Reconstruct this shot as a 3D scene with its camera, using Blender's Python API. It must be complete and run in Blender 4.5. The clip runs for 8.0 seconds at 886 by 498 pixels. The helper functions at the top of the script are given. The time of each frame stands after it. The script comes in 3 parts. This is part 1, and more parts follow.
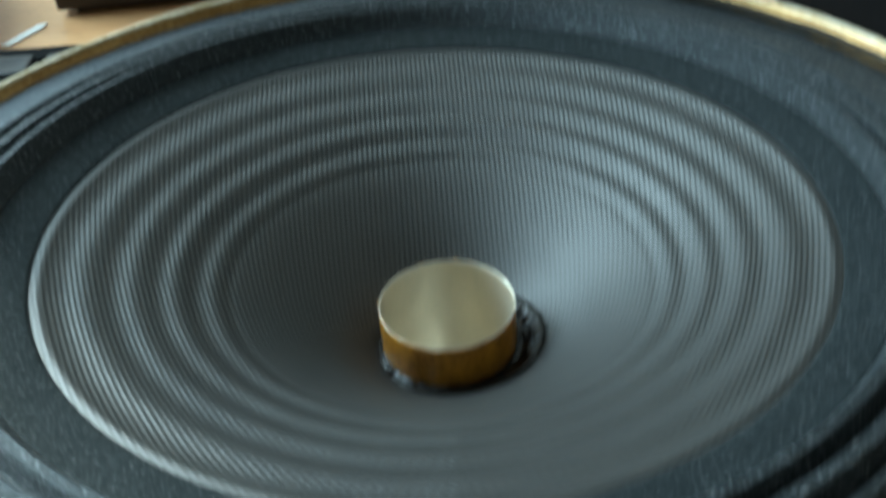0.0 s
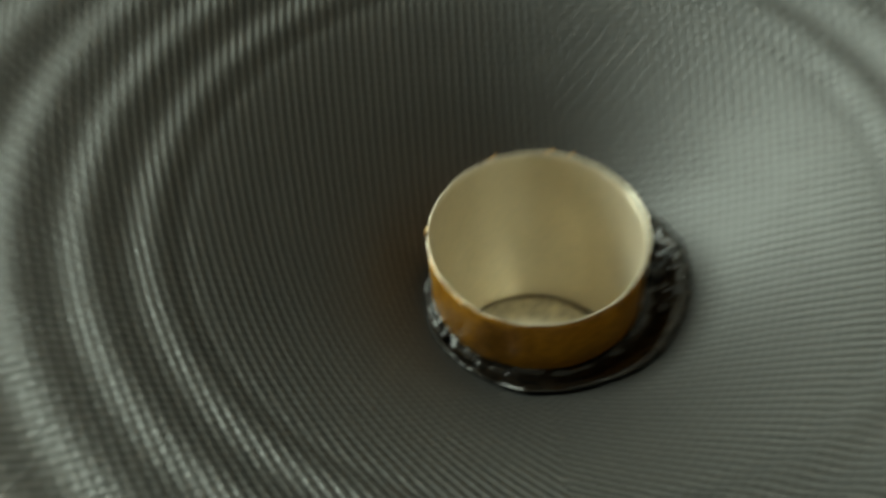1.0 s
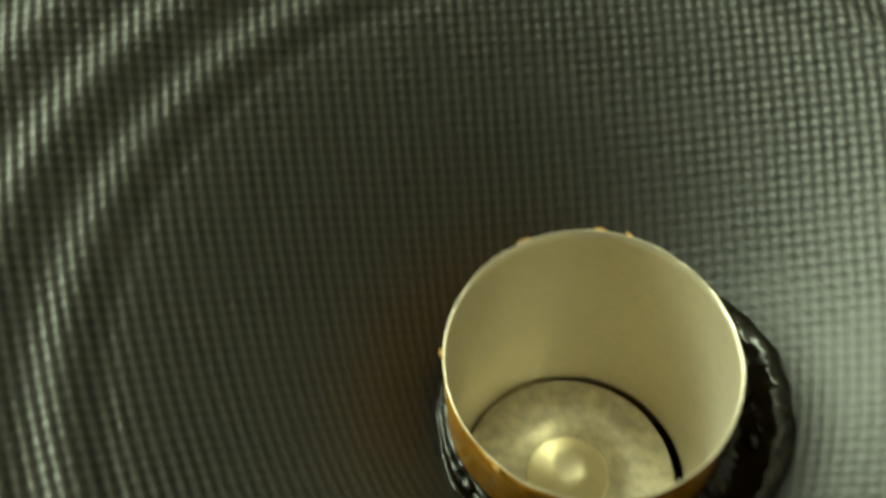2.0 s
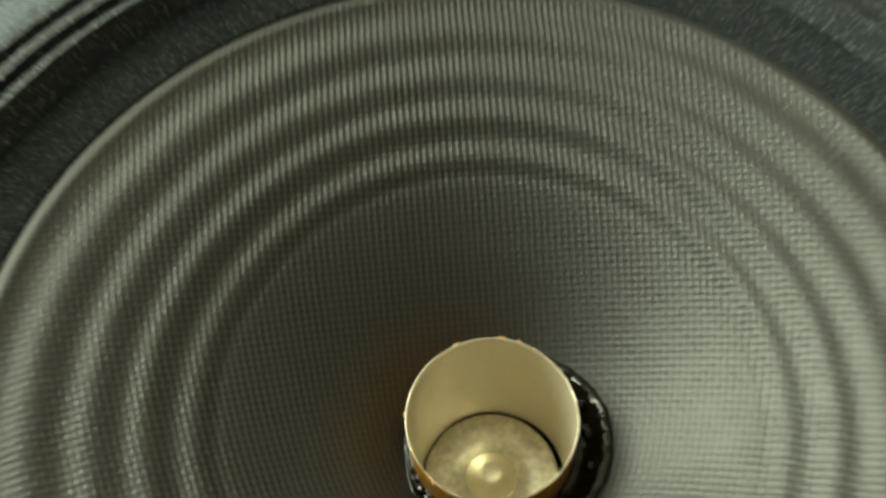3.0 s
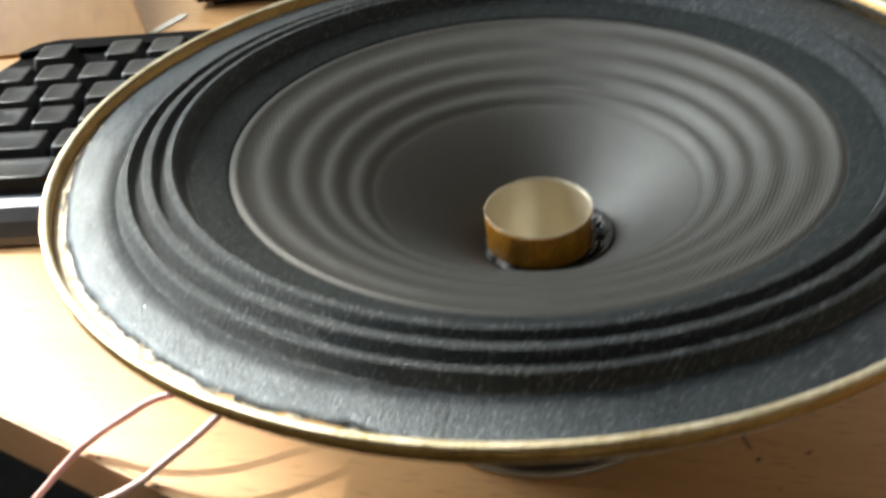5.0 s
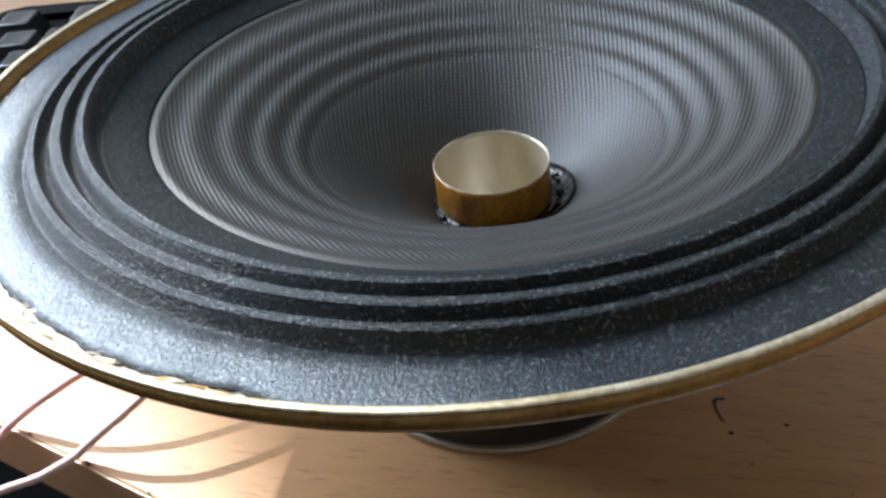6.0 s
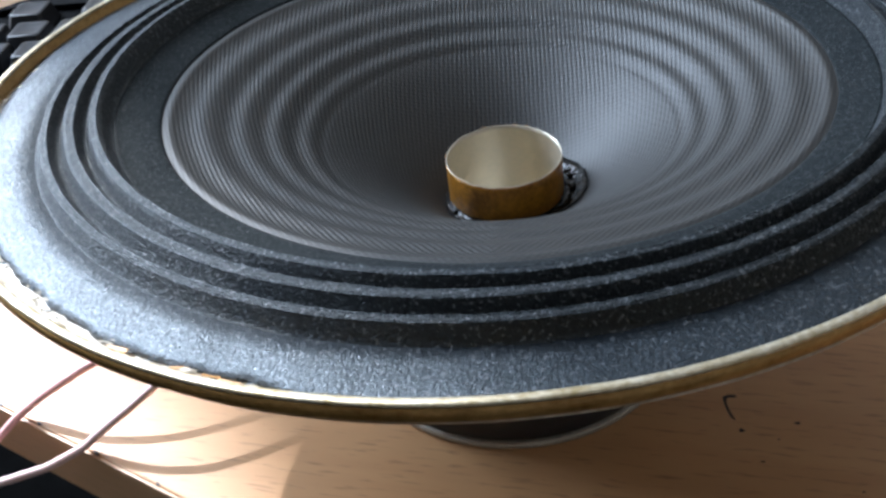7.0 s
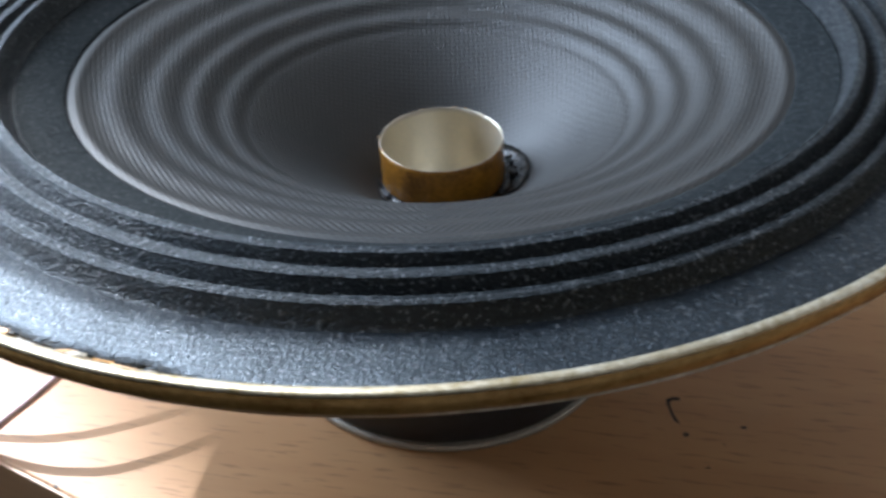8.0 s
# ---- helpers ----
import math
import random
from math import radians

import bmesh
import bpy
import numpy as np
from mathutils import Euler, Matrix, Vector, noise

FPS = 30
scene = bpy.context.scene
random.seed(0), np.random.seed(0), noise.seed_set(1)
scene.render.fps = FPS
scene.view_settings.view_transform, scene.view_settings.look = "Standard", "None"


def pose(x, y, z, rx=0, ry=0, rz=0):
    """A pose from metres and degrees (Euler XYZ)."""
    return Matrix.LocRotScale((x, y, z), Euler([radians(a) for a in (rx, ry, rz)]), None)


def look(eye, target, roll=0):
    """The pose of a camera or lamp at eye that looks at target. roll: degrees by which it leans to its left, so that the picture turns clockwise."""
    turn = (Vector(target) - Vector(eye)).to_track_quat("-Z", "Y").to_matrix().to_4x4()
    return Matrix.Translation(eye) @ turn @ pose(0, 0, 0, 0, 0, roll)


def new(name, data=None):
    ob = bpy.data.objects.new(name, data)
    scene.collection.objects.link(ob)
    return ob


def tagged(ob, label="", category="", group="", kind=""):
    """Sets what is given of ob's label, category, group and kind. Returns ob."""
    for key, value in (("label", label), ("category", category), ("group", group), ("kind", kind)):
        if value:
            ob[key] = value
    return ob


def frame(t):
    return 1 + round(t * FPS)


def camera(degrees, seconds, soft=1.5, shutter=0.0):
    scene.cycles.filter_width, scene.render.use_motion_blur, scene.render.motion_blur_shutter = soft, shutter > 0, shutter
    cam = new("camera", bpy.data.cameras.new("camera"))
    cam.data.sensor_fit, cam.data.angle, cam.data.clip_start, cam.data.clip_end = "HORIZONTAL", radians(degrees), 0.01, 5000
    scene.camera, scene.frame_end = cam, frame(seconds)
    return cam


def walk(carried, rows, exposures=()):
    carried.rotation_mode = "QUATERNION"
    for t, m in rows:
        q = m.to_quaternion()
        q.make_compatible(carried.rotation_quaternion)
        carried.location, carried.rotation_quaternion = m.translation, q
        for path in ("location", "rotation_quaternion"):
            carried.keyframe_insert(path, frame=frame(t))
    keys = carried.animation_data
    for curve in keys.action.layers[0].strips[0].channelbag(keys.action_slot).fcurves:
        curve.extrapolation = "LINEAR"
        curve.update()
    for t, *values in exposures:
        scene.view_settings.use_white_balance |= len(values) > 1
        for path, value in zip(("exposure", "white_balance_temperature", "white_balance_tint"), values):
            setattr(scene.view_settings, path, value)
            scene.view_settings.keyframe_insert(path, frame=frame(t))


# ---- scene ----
cam = camera(46.45, 8.0, soft=3.0, shutter=0.8)
ROWS = [
    (0.00, pose(-0.00601, -0.15780, 0.17819, 54.616, 3.763, -6.018)),
    (0.20, pose(-0.00151, -0.15497, 0.17121, 52.431, 5.857, -6.053)),
    (0.50, pose(-0.00708, -0.13179, 0.16746, 48.207, 3.951, -5.837)),
    (0.80, pose(-0.00667, -0.10292, 0.16679, 43.946, 5.260, -6.217)),
    (1.00, pose(-0.00953, -0.08076, 0.14821, 39.934, 3.398, -4.878)),
    (1.20, pose(-0.01276, -0.06320, 0.13791, 37.406, 4.538, -7.534)),
    (1.50, pose(-0.01772, -0.03794, 0.13184, 31.847, 2.360, -10.562)),
    (2.00, pose(-0.01272, -0.04204, 0.13551, 33.990, 2.057, -7.335)),
    (2.20, pose(-0.01216, -0.04692, 0.13727, 33.907, 2.525, -9.109)),
    (3.30, pose(-0.00198, -0.07283, 0.22137, 30.564, 3.001, -6.000)),
    (3.50, pose(-0.00402, -0.08658, 0.22371, 32.230, 3.175, -9.251)),
    (3.70, pose(-0.00506, -0.10082, 0.21520, 33.665, 4.599, -8.883)),
    (4.00, pose(-0.01295, -0.13205, 0.20614, 42.947, 4.446, -7.688)),
    (4.30, pose(-0.00580, -0.16814, 0.19870, 48.076, 5.376, -7.037)),
    (4.50, pose(-0.00705, -0.19232, 0.20446, 51.373, 5.182, -4.838)),
    (4.70, pose(-0.01356, -0.20562, 0.20398, 53.218, 4.774, -4.602)),
    (5.00, pose(-0.01434, -0.21782, 0.19082, 55.791, 5.276, -1.675)),
    (5.20, pose(-0.00765, -0.21616, 0.18554, 55.812, 6.205, -1.251)),
    (6.30, pose(0.00194, -0.20464, 0.17205, 54.878, 6.199, -0.569)),
    (6.50, pose(0.00000, -0.20760, 0.17383, 55.057, 6.119, -0.191)),
    (7.00, pose(0.00057, -0.20590, 0.17274, 54.907, 6.006, -0.314)),
    (7.20, pose(0.00149, -0.20437, 0.17059, 54.737, 5.962, -0.352)),
    (7.50, pose(0.01142, -0.19986, 0.16934, 54.053, 5.347, -0.115)),
    (7.70, pose(0.00450, -0.19578, 0.16378, 54.502, 2.773, -3.813)),
    (8.00, pose(0.00053, -0.19584, 0.16015, 55.252, 2.976, -2.488)),
]
# the film's own exposure and white balance drift: seconds, stops, kelvin, tint
TONE = [
    (0.0, 0.36, 5550, -13), (0.5, 0.36, 6450, -10), (1.0, 0.30, 8000, -11), (1.5, 0.38, 9800, -20), (2.0, 0.46, 10100, -24), (2.2, 0.48, 10000, -22),
    (3.3, 0.62, 9300, -9), (3.5, 0.58, 9000, -7), (4.0, 0.54, 8200, 0), (4.5, 0.54, 7800, 5), (5.0, 0.40, 7300, 7), (5.2, 0.38, 7000, 8),
    (6.3, 0.28, 5900, 11), (8.0, 0.22, 5700, 11),
]
walk(cam, ROWS, exposures=TONE)

# ---- light ----
SUN_FROM = Vector((-0.478, 0.560, 0.677))          # towards the sun
world = bpy.data.worlds.new("world")
scene.world = world
world.use_nodes = True
wn = world.node_tree.nodes
sky = wn.new("ShaderNodeTexSky")
sky.sky_type = "NISHITA"
sky.sun_disc = False
sky.sun_elevation = math.asin(SUN_FROM.normalized().z)
sky.sun_rotation = math.atan2(SUN_FROM.x, SUN_FROM.y)
wn["Background"].inputs[1].default_value = 0.15
world.node_tree.links.new(sky.outputs[0], wn["Background"].inputs[0])
sun_data = bpy.data.lights.new("sun", "SUN")
sun_data.energy, sun_data.angle, sun_data.color = 5.0, radians(0.8), (1.0, 0.94, 0.86)
sun = new("sun", sun_data)
sun.matrix_world = look(SUN_FROM * 3, (0, 0, 0))
sky_data = bpy.data.lights.new("window_light", "AREA")
sky_data.shape, sky_data.size, sky_data.size_y = "RECTANGLE", 0.84, 1.5
sky_data.energy, sky_data.color = 58.0, (0.80, 0.90, 1.0)
window_light = new("window_light", sky_data)
window_light.matrix_world = look((-0.985, 0.76, 0.98), (0.0, 0.70, 0.80))


# ---- materials ----
def material(name, colour, rough=0.5, metal=0.0, spread=0.25, scale=60.0, bump=0.15, fine=900.0, spec=0.5, tone=None, specks=0.0, gloss=0.06, gloss_scale=70.0, dents=0.0, dent_scale=90.0, sheen_tint=(1, 1, 1), speck_scale=2300.0):
    """Principled surface with colour patches at two scales and a fine relief."""
    m = bpy.data.materials.new(name)
    m.use_nodes = True
    nt = m.node_tree
    b = nt.nodes["Principled BSDF"]
    co = nt.nodes.new("ShaderNodeTexCoord")
    n1, n2 = nt.nodes.new("ShaderNodeTexNoise"), nt.nodes.new("ShaderNodeTexNoise")
    n1.inputs["Scale"].default_value, n1.inputs["Detail"].default_value = scale, 5
    n2.inputs["Scale"].default_value, n2.inputs["Detail"].default_value = fine, 3
    nt.links.new(co.outputs["Object"], n1.inputs["Vector"])
    nt.links.new(co.outputs["Object"], n2.inputs["Vector"])
    add = nt.nodes.new("ShaderNodeMath")
    add.operation = "ADD"
    half = nt.nodes.new("ShaderNodeMath")
    half.operation, half.inputs[1].default_value = "MULTIPLY", 0.5
    nt.links.new(n1.outputs[0], add.inputs[0])
    nt.links.new(n2.outputs[0], add.inputs[1])
    nt.links.new(add.outputs[0], half.inputs[0])
    ramp = nt.nodes.new("ShaderNodeValToRGB")
    c = Vector(colour)
    c2 = Vector(tone) if tone else c * (1 + spread)
    ramp.color_ramp.elements[0].position, ramp.color_ramp.elements[1].position = 0.35, 0.65
    ramp.color_ramp.elements[0].color = (*(c * (1 - spread)), 1)
    ramp.color_ramp.elements[1].color = (*c2, 1)
    nt.links.new(half.outputs[0], ramp.inputs[0])
    out = ramp.outputs[0]
    # pale specks put the sparkle of light-catching fibres into the colour
    if specks:
        dust = nt.nodes.new("ShaderNodeTexNoise")
        dust.inputs["Scale"].default_value, dust.inputs["Detail"].default_value = speck_scale, 1
        nt.links.new(co.outputs["Object"], dust.inputs["Vector"])
        cut = nt.nodes.new("ShaderNodeMapRange")
        cut.inputs["From Min"].default_value, cut.inputs["From Max"].default_value, cut.inputs["To Max"].default_value = 0.60, 0.70, specks
        nt.links.new(dust.outputs[0], cut.inputs[0])
        mx = nt.nodes.new("ShaderNodeMix")
        mx.data_type = "RGBA"
        nt.links.new(cut.outputs[0], mx.inputs[0])
        nt.links.new(out, mx.inputs[6])
        mx.inputs[7].default_value = (0.42, 0.44, 0.46, 1)
        out = mx.outputs[2]
    nt.links.new(out, b.inputs["Base Color"])
    b.inputs["Roughness"].default_value, b.inputs["Metallic"].default_value = rough, metal
    b.inputs["Specular IOR Level"].default_value = spec
    # a tint below white puts the sky's blue into the material's reflections
    b.inputs["Specular Tint"].default_value = (*sheen_tint, 1)
    n3 = nt.nodes.new("ShaderNodeTexNoise")
    n3.inputs["Scale"].default_value, n3.inputs["Detail"].default_value = gloss_scale, 4
    nt.links.new(co.outputs["Object"], n3.inputs["Vector"])
    vary = nt.nodes.new("ShaderNodeMapRange")
    vary.inputs["From Min"].default_value, vary.inputs["From Max"].default_value = 0.3, 0.7
    vary.inputs["To Min"].default_value, vary.inputs["To Max"].default_value = max(0.05, rough - gloss), min(1.0, rough + gloss)
    nt.links.new(n3.outputs[0], vary.inputs[0])
    nt.links.new(vary.outputs[0], b.inputs["Roughness"])
    bp = nt.nodes.new("ShaderNodeBump")
    bp.inputs["Strength"].default_value, bp.inputs["Distance"].default_value = bump, 0.0004
    nt.links.new(half.outputs[0], bp.inputs["Height"])
    if dents:
        n4, bp2 = nt.nodes.new("ShaderNodeTexNoise"), nt.nodes.new("ShaderNodeBump")
        n4.inputs["Scale"].default_value, n4.inputs["Detail"].default_value = dent_scale, 2
        bp2.inputs["Strength"].default_value, bp2.inputs["Distance"].default_value = 1.0, dents
        nt.links.new(co.outputs["Object"], n4.inputs["Vector"])
        nt.links.new(n4.outputs[0], bp2.inputs["Height"])
        nt.links.new(bp2.outputs[0], bp.inputs["Normal"])
    nt.links.new(bp.outputs[0], b.inputs["Normal"])
    return m


def wood(name, dark, light, turn, rough=0.35, stretch=14.0, fleck=0.5):
    """Plain-sawn beech: long grain, short dark flecks, a satin lacquer."""
    m = bpy.data.materials.new(name)
    m.use_nodes = True
    nt = m.node_tree
    b = nt.nodes["Principled BSDF"]
    co = nt.nodes.new("ShaderNodeTexCoord")
    mp = nt.nodes.new("ShaderNodeMapping")
    mp.inputs["Rotation"].default_value = turn
    mp2 = nt.nodes.new("ShaderNodeMapping")
    mp2.inputs["Scale"].default_value = (1, stretch, stretch)
    nt.links.new(co.outputs["Object"], mp.inputs["Vector"])
    nt.links.new(mp.outputs[0], mp2.inputs["Vector"])
    grain, flecks, broad = (nt.nodes.new("ShaderNodeTexNoise") for _ in range(3))
    grain.inputs["Scale"].default_value, grain.inputs["Detail"].default_value, grain.inputs["Distortion"].default_value = 9, 8, 0.6
    flecks.inputs["Scale"].default_value, flecks.inputs["Detail"].default_value = 105, 3
    broad.inputs["Scale"].default_value, broad.inputs["Detail"].default_value = 2.2, 3
    for n in (grain, flecks, broad):
        nt.links.new(mp2.outputs[0], n.inputs["Vector"])
    ramp = nt.nodes.new("ShaderNodeValToRGB")
    ramp.color_ramp.elements[0].position, ramp.color_ramp.elements[1].position = 0.3, 0.7
    ramp.color_ramp.elements[0].color, ramp.color_ramp.elements[1].color = (*dark, 1), (*light, 1)
    avg = nt.nodes.new("ShaderNodeMix")
    avg.inputs[0].default_value = 0.4
    nt.links.new(grain.outputs[0], avg.inputs[2])
    nt.links.new(broad.outputs[0], avg.inputs[3])
    nt.links.new(avg.outputs[0], ramp.inputs[0])
    thr = nt.nodes.new("ShaderNodeMapRange")
    thr.inputs["From Min"].default_value, thr.inputs["From Max"].default_value = 0.58, 0.70
    thr.inputs["To Min"].default_value, thr.inputs["To Max"].default_value = 0.0, fleck
    nt.links.new(flecks.outputs[0], thr.inputs[0])
    mix = nt.nodes.new("ShaderNodeMix")
    mix.data_type = "RGBA"
    nt.links.new(thr.outputs[0], mix.inputs[0])
    nt.links.new(ramp.outputs[0], mix.inputs[6])
    mix.inputs[7].default_value = (*(Vector(dark) * 0.5), 1)
    nt.links.new(mix.outputs[2], b.inputs["Base Color"])
    b.inputs["Roughness"].default_value = rough
    bp = nt.nodes.new("ShaderNodeBump")
    bp.inputs["Strength"].default_value, bp.inputs["Distance"].default_value = 0.12, 0.0003
    nt.links.new(grain.outputs[0], bp.inputs["Height"])
    nt.links.new(bp.outputs[0], b.inputs["Normal"])
    return m


ROLLED = 0.81


def weave(name, colour, pitch, turn, depth=0.00022, rough=0.55):
    """Coated cloth: threads over and under in both directions, thread pitch in metres."""
    m = bpy.data.materials.new(name)
    m.use_nodes = True
    nt = m.node_tree
    b = nt.nodes["Principled BSDF"]
    co = nt.nodes.new("ShaderNodeTexCoord")
    mp = nt.nodes.new("ShaderNodeMapping")
    mp.inputs["Rotation"].default_value, mp.inputs["Location"].default_value = (0, 0, radians(turn)), (-0.0025, 0.0004, 0)
    nt.links.new(co.outputs["Object"], mp.inputs["Vector"])
    wob = nt.nodes.new("ShaderNodeTexNoise")
    wob.inputs["Scale"].default_value = 70
    nt.links.new(co.outputs["Object"], wob.inputs["Vector"])
    sep = nt.nodes.new("ShaderNodeSeparateXYZ")
    nt.links.new(mp.outputs[0], sep.inputs[0])
    k = 2 * math.pi / pitch

    def op(kind, a, c=None, d=None):
        n = nt.nodes.new("ShaderNodeMath")
        n.operation = kind
        for i, v in enumerate((a, c, d)):
            if v is None:
                continue
            if isinstance(v, (int, float)):
                n.inputs[i].default_value = v
            else:
                nt.links.new(v, n.inputs[i])
        return n.outputs[0]

    shift = op("MULTIPLY", wob.outputs[0], 2.2)
    # the cloth was flat before it was rolled up: unroll the cone to lay the threads straight
    radius = op("SQRT", op("ADD", op("MULTIPLY", sep.outputs[0], sep.outputs[0]), op("MULTIPLY", sep.outputs[1], sep.outputs[1])))
    slant = op("MULTIPLY", radius, 1 / ROLLED)
    angle = op("MULTIPLY", op("ARCTAN2", sep.outputs[0], sep.outputs[1]), ROLLED)
    ax = op("MULTIPLY_ADD", op("MULTIPLY", slant, op("SINE", angle)), k, shift)
    ay = op("MULTIPLY_ADD", op("MULTIPLY", slant, op("COSINE", angle)), k, shift)
    sx, sy = op("SINE", ax), op("SINE", ay)
    cross = op("MULTIPLY", op("SINE", op("MULTIPLY", ax, 0.5)), op("SINE", op("MULTIPLY", ay, 0.5)))
    height = op("ADD", op("MULTIPLY", sx, 0.72), op("ADD", op("MULTIPLY", sy, 0.36), op("MULTIPLY", cross, 0.3)))
    fine = nt.nodes.new("ShaderNodeTexNoise")
    fine.inputs["Scale"].default_value, fine.inputs["Detail"].default_value = 1800, 3
    nt.links.new(co.outputs["Object"], fine.inputs["Vector"])
    # the neck near the coil is soaked with glue, which fills the weave
    soak = nt.nodes.new("ShaderNodeMapRange")
    soak.inputs["From Min"].default_value, soak.inputs["From Max"].default_value = 0.013, 0.040
    soak.inputs["To Min"].default_value, soak.inputs["To Max"].default_value = 0.3, 1.0
    nt.links.new(radius, soak.inputs[0])
    patchy = nt.nodes.new("ShaderNodeTexNoise")
    patchy.inputs["Scale"].default_value, patchy.inputs["Detail"].default_value = 240, 3
    nt.links.new(co.outputs["Object"], patchy.inputs["Vector"])
    edge = nt.nodes.new("ShaderNodeMapRange")
    edge.inputs["From Min"].default_value, edge.inputs["From Max"].default_value = 0.0675, 0.0700
    edge.inputs["To Min"].default_value, edge.inputs["To Max"].default_value = 1.0, 0.35
    nt.links.new(radius, edge.inputs[0])
    worn = op("MULTIPLY", op("MULTIPLY", soak.outputs[0], edge.outputs[0]), op("MULTIPLY_ADD", patchy.outputs[0], 1.5, 0.2))
    h2 = op("ADD", op("MULTIPLY", height, worn), op("MULTIPLY", fine.outputs[0], 1.2))
    big = nt.nodes.new("ShaderNodeTexNoise")
    big.inputs["Scale"].default_value, big.inputs["Detail"].default_value = 35, 4
    nt.links.new(co.outputs["Object"], big.inputs["Vector"])
    # the shade in the gaps between threads is painted in by height
    f = op("ADD", op("MULTIPLY", h2, 0.2), op("MULTIPLY", big.outputs[0], 0.7))
    ramp = nt.nodes.new("ShaderNodeValToRGB")
    c = Vector(colour)
    ramp.color_ramp.elements[0].position, ramp.color_ramp.elements[1].position = 0.15, 0.7
    ramp.color_ramp.elements[0].color, ramp.color_ramp.elements[1].color = (*(c * 0.35), 1), (*(c * 1.6), 1)
    nt.links.new(f, ramp.inputs[0])
    nt.links.new(ramp.outputs[0], b.inputs["Base Color"])
    b.inputs["Roughness"].default_value = rough
    b.inputs["Specular Tint"].default_value = (0.99, 1.0, 0.99, 1)
    # gaps reflect less too, which deepens that painted shade
    nt.links.new(op("MULTIPLY_ADD", op("MULTIPLY", op("ADD", sx, op("MULTIPLY", sy, 0.5)), worn), 0.22, 0.85), b.inputs["Specular IOR Level"])
    bp = nt.nodes.new("ShaderNodeBump")
    bp.inputs["Strength"].default_value, bp.inputs["Distance"].default_value = 1.0, depth
    nt.links.new(h2, bp.inputs["Height"])
    nt.links.new(bp.outputs[0], b.inputs["Normal"])
    return m


MAT_CONE = weave("woven_cone", (0.0100, 0.0099, 0.0093), 0.00112, 3, depth=0.000062, rough=0.56)
# bluish tints on the four blacks below add cool skylight to their reflections
MAT_FELT = material("black_surround_cloth", (0.0100, 0.0118, 0.0122), 0.8, spread=0.7, scale=700, bump=0.7, fine=3200, specks=0.15, spec=0.2, sheen_tint=(0.75, 0.92, 1.0))
MAT_ROLL = material("doped_surround_cloth", (0.0105, 0.0120, 0.0132), 0.46, spread=0.6, scale=1200, bump=2.6, fine=2400, specks=0.34, spec=0.5, gloss=0.16, gloss_scale=1700, sheen_tint=(0.8, 0.92, 1.0), speck_scale=1500)
MAT_CREST = material("worn_surround_crest", (0.010, 0.013, 0.016), 0.5, spread=0.6, scale=1800, bump=1.0, fine=4200, specks=0.4, spec=0.45, gloss=0.15, gloss_scale=900, sheen_tint=(0.75, 0.9, 1.0), speck_scale=1500)
MAT_GASKET = material("black_gasket_paper", (0.0032, 0.0042, 0.0062), 0.44, spread=0.7, scale=1300, bump=0.95, fine=2500, specks=0.22, spec=0.85, gloss=0.18, gloss_scale=1500, dents=0.0007, dent_scale=70, sheen_tint=(0.71, 0.87, 1.0), speck_scale=1350)
MAT_GOLD = material("yellow_passivated_steel", (0.36, 0.19, 0.045), 0.4, 0.5, spread=0.35, scale=120, bump=0.2, tone=(0.48, 0.30, 0.10))
MAT_LIP = material("worn_lip_steel", (0.62, 0.50, 0.27), 0.38, 0.7, spread=0.25, scale=160, bump=0.3, tone=(0.86, 0.80, 0.64))
MAT_RESIDUE = material("dried_glue_and_paper", (0.68, 0.60, 0.42), 0.5, spread=0.35, scale=260, bump=0.6, tone=(0.88, 0.86, 0.78))
MAT_MAGNET = material("black_ferrite", (0.02, 0.02, 0.022), 0.5, spread=0.3, scale=90)
MAT_STEEL = material("zinc_plate", (0.42, 0.38, 0.31), 0.5, 0.6, spread=0.15, scale=90)
MAT_POLE = material("turned_pole_steel", (0.74, 0.69, 0.56), 0.42, 0.5, spread=0.25, scale=350, bump=0.3, gloss=0.12)
MAT_TIP = material("turned_dimple_steel", (0.92, 0.85, 0.64), 0.24, 0.75, spread=0.08, scale=150)
MAT_FORMER_IN = material("former_inside", (0.66, 0.605, 0.49), 0.42, 0.7, spread=0.03, scale=40, bump=0.05, tone=(0.72, 0.64, 0.50), gloss=0.04, gloss_scale=30, dents=0.0012, dent_scale=55)
MAT_FORMER_OUT = material("amber_former_paper", (0.40, 0.155, 0.012), 0.3, spread=0.45, scale=140, bump=0.2, tone=(0.60, 0.27, 0.03))
MAT_SCRAP = material("torn_amber_paper", (0.50, 0.27, 0.08), 0.5, spread=0.4, scale=300)
MAT_GLUE = material("black_glue", (0.006, 0.005, 0.004), 0.17, spread=0.4, scale=200, bump=0.9, fine=420, spec=0.42, dents=0.0012, dent_scale=260)
MAT_LIP_STRIP = material("dark_lip_strip", (0.020, 0.015, 0.008), 0.6, spread=0.5, scale=300, bump=0.4, spec=0.2)
MAT_TABLE = wood("beech_tabletop", (0.50, 0.265, 0.118), (0.64, 0.375, 0.175), (0, 0, radians(15)), fleck=0.62, stretch=9.0)
MAT_EDGE = wood("beech_edge_band", (0.52, 0.31, 0.16), (0.66, 0.42, 0.24), (0, 0, radians(34)), fleck=0.25)
MAT_BOARD = wood("pine_board", (0.32, 0.145, 0.036), (0.42, 0.21, 0.06), (0, 0, radians(90)), fleck=0.2)
MAT_DARKWOOD = material("dark_cabinet_inside", (0.02, 0.012, 0.008), 0.6, spread=0.4, scale=20)
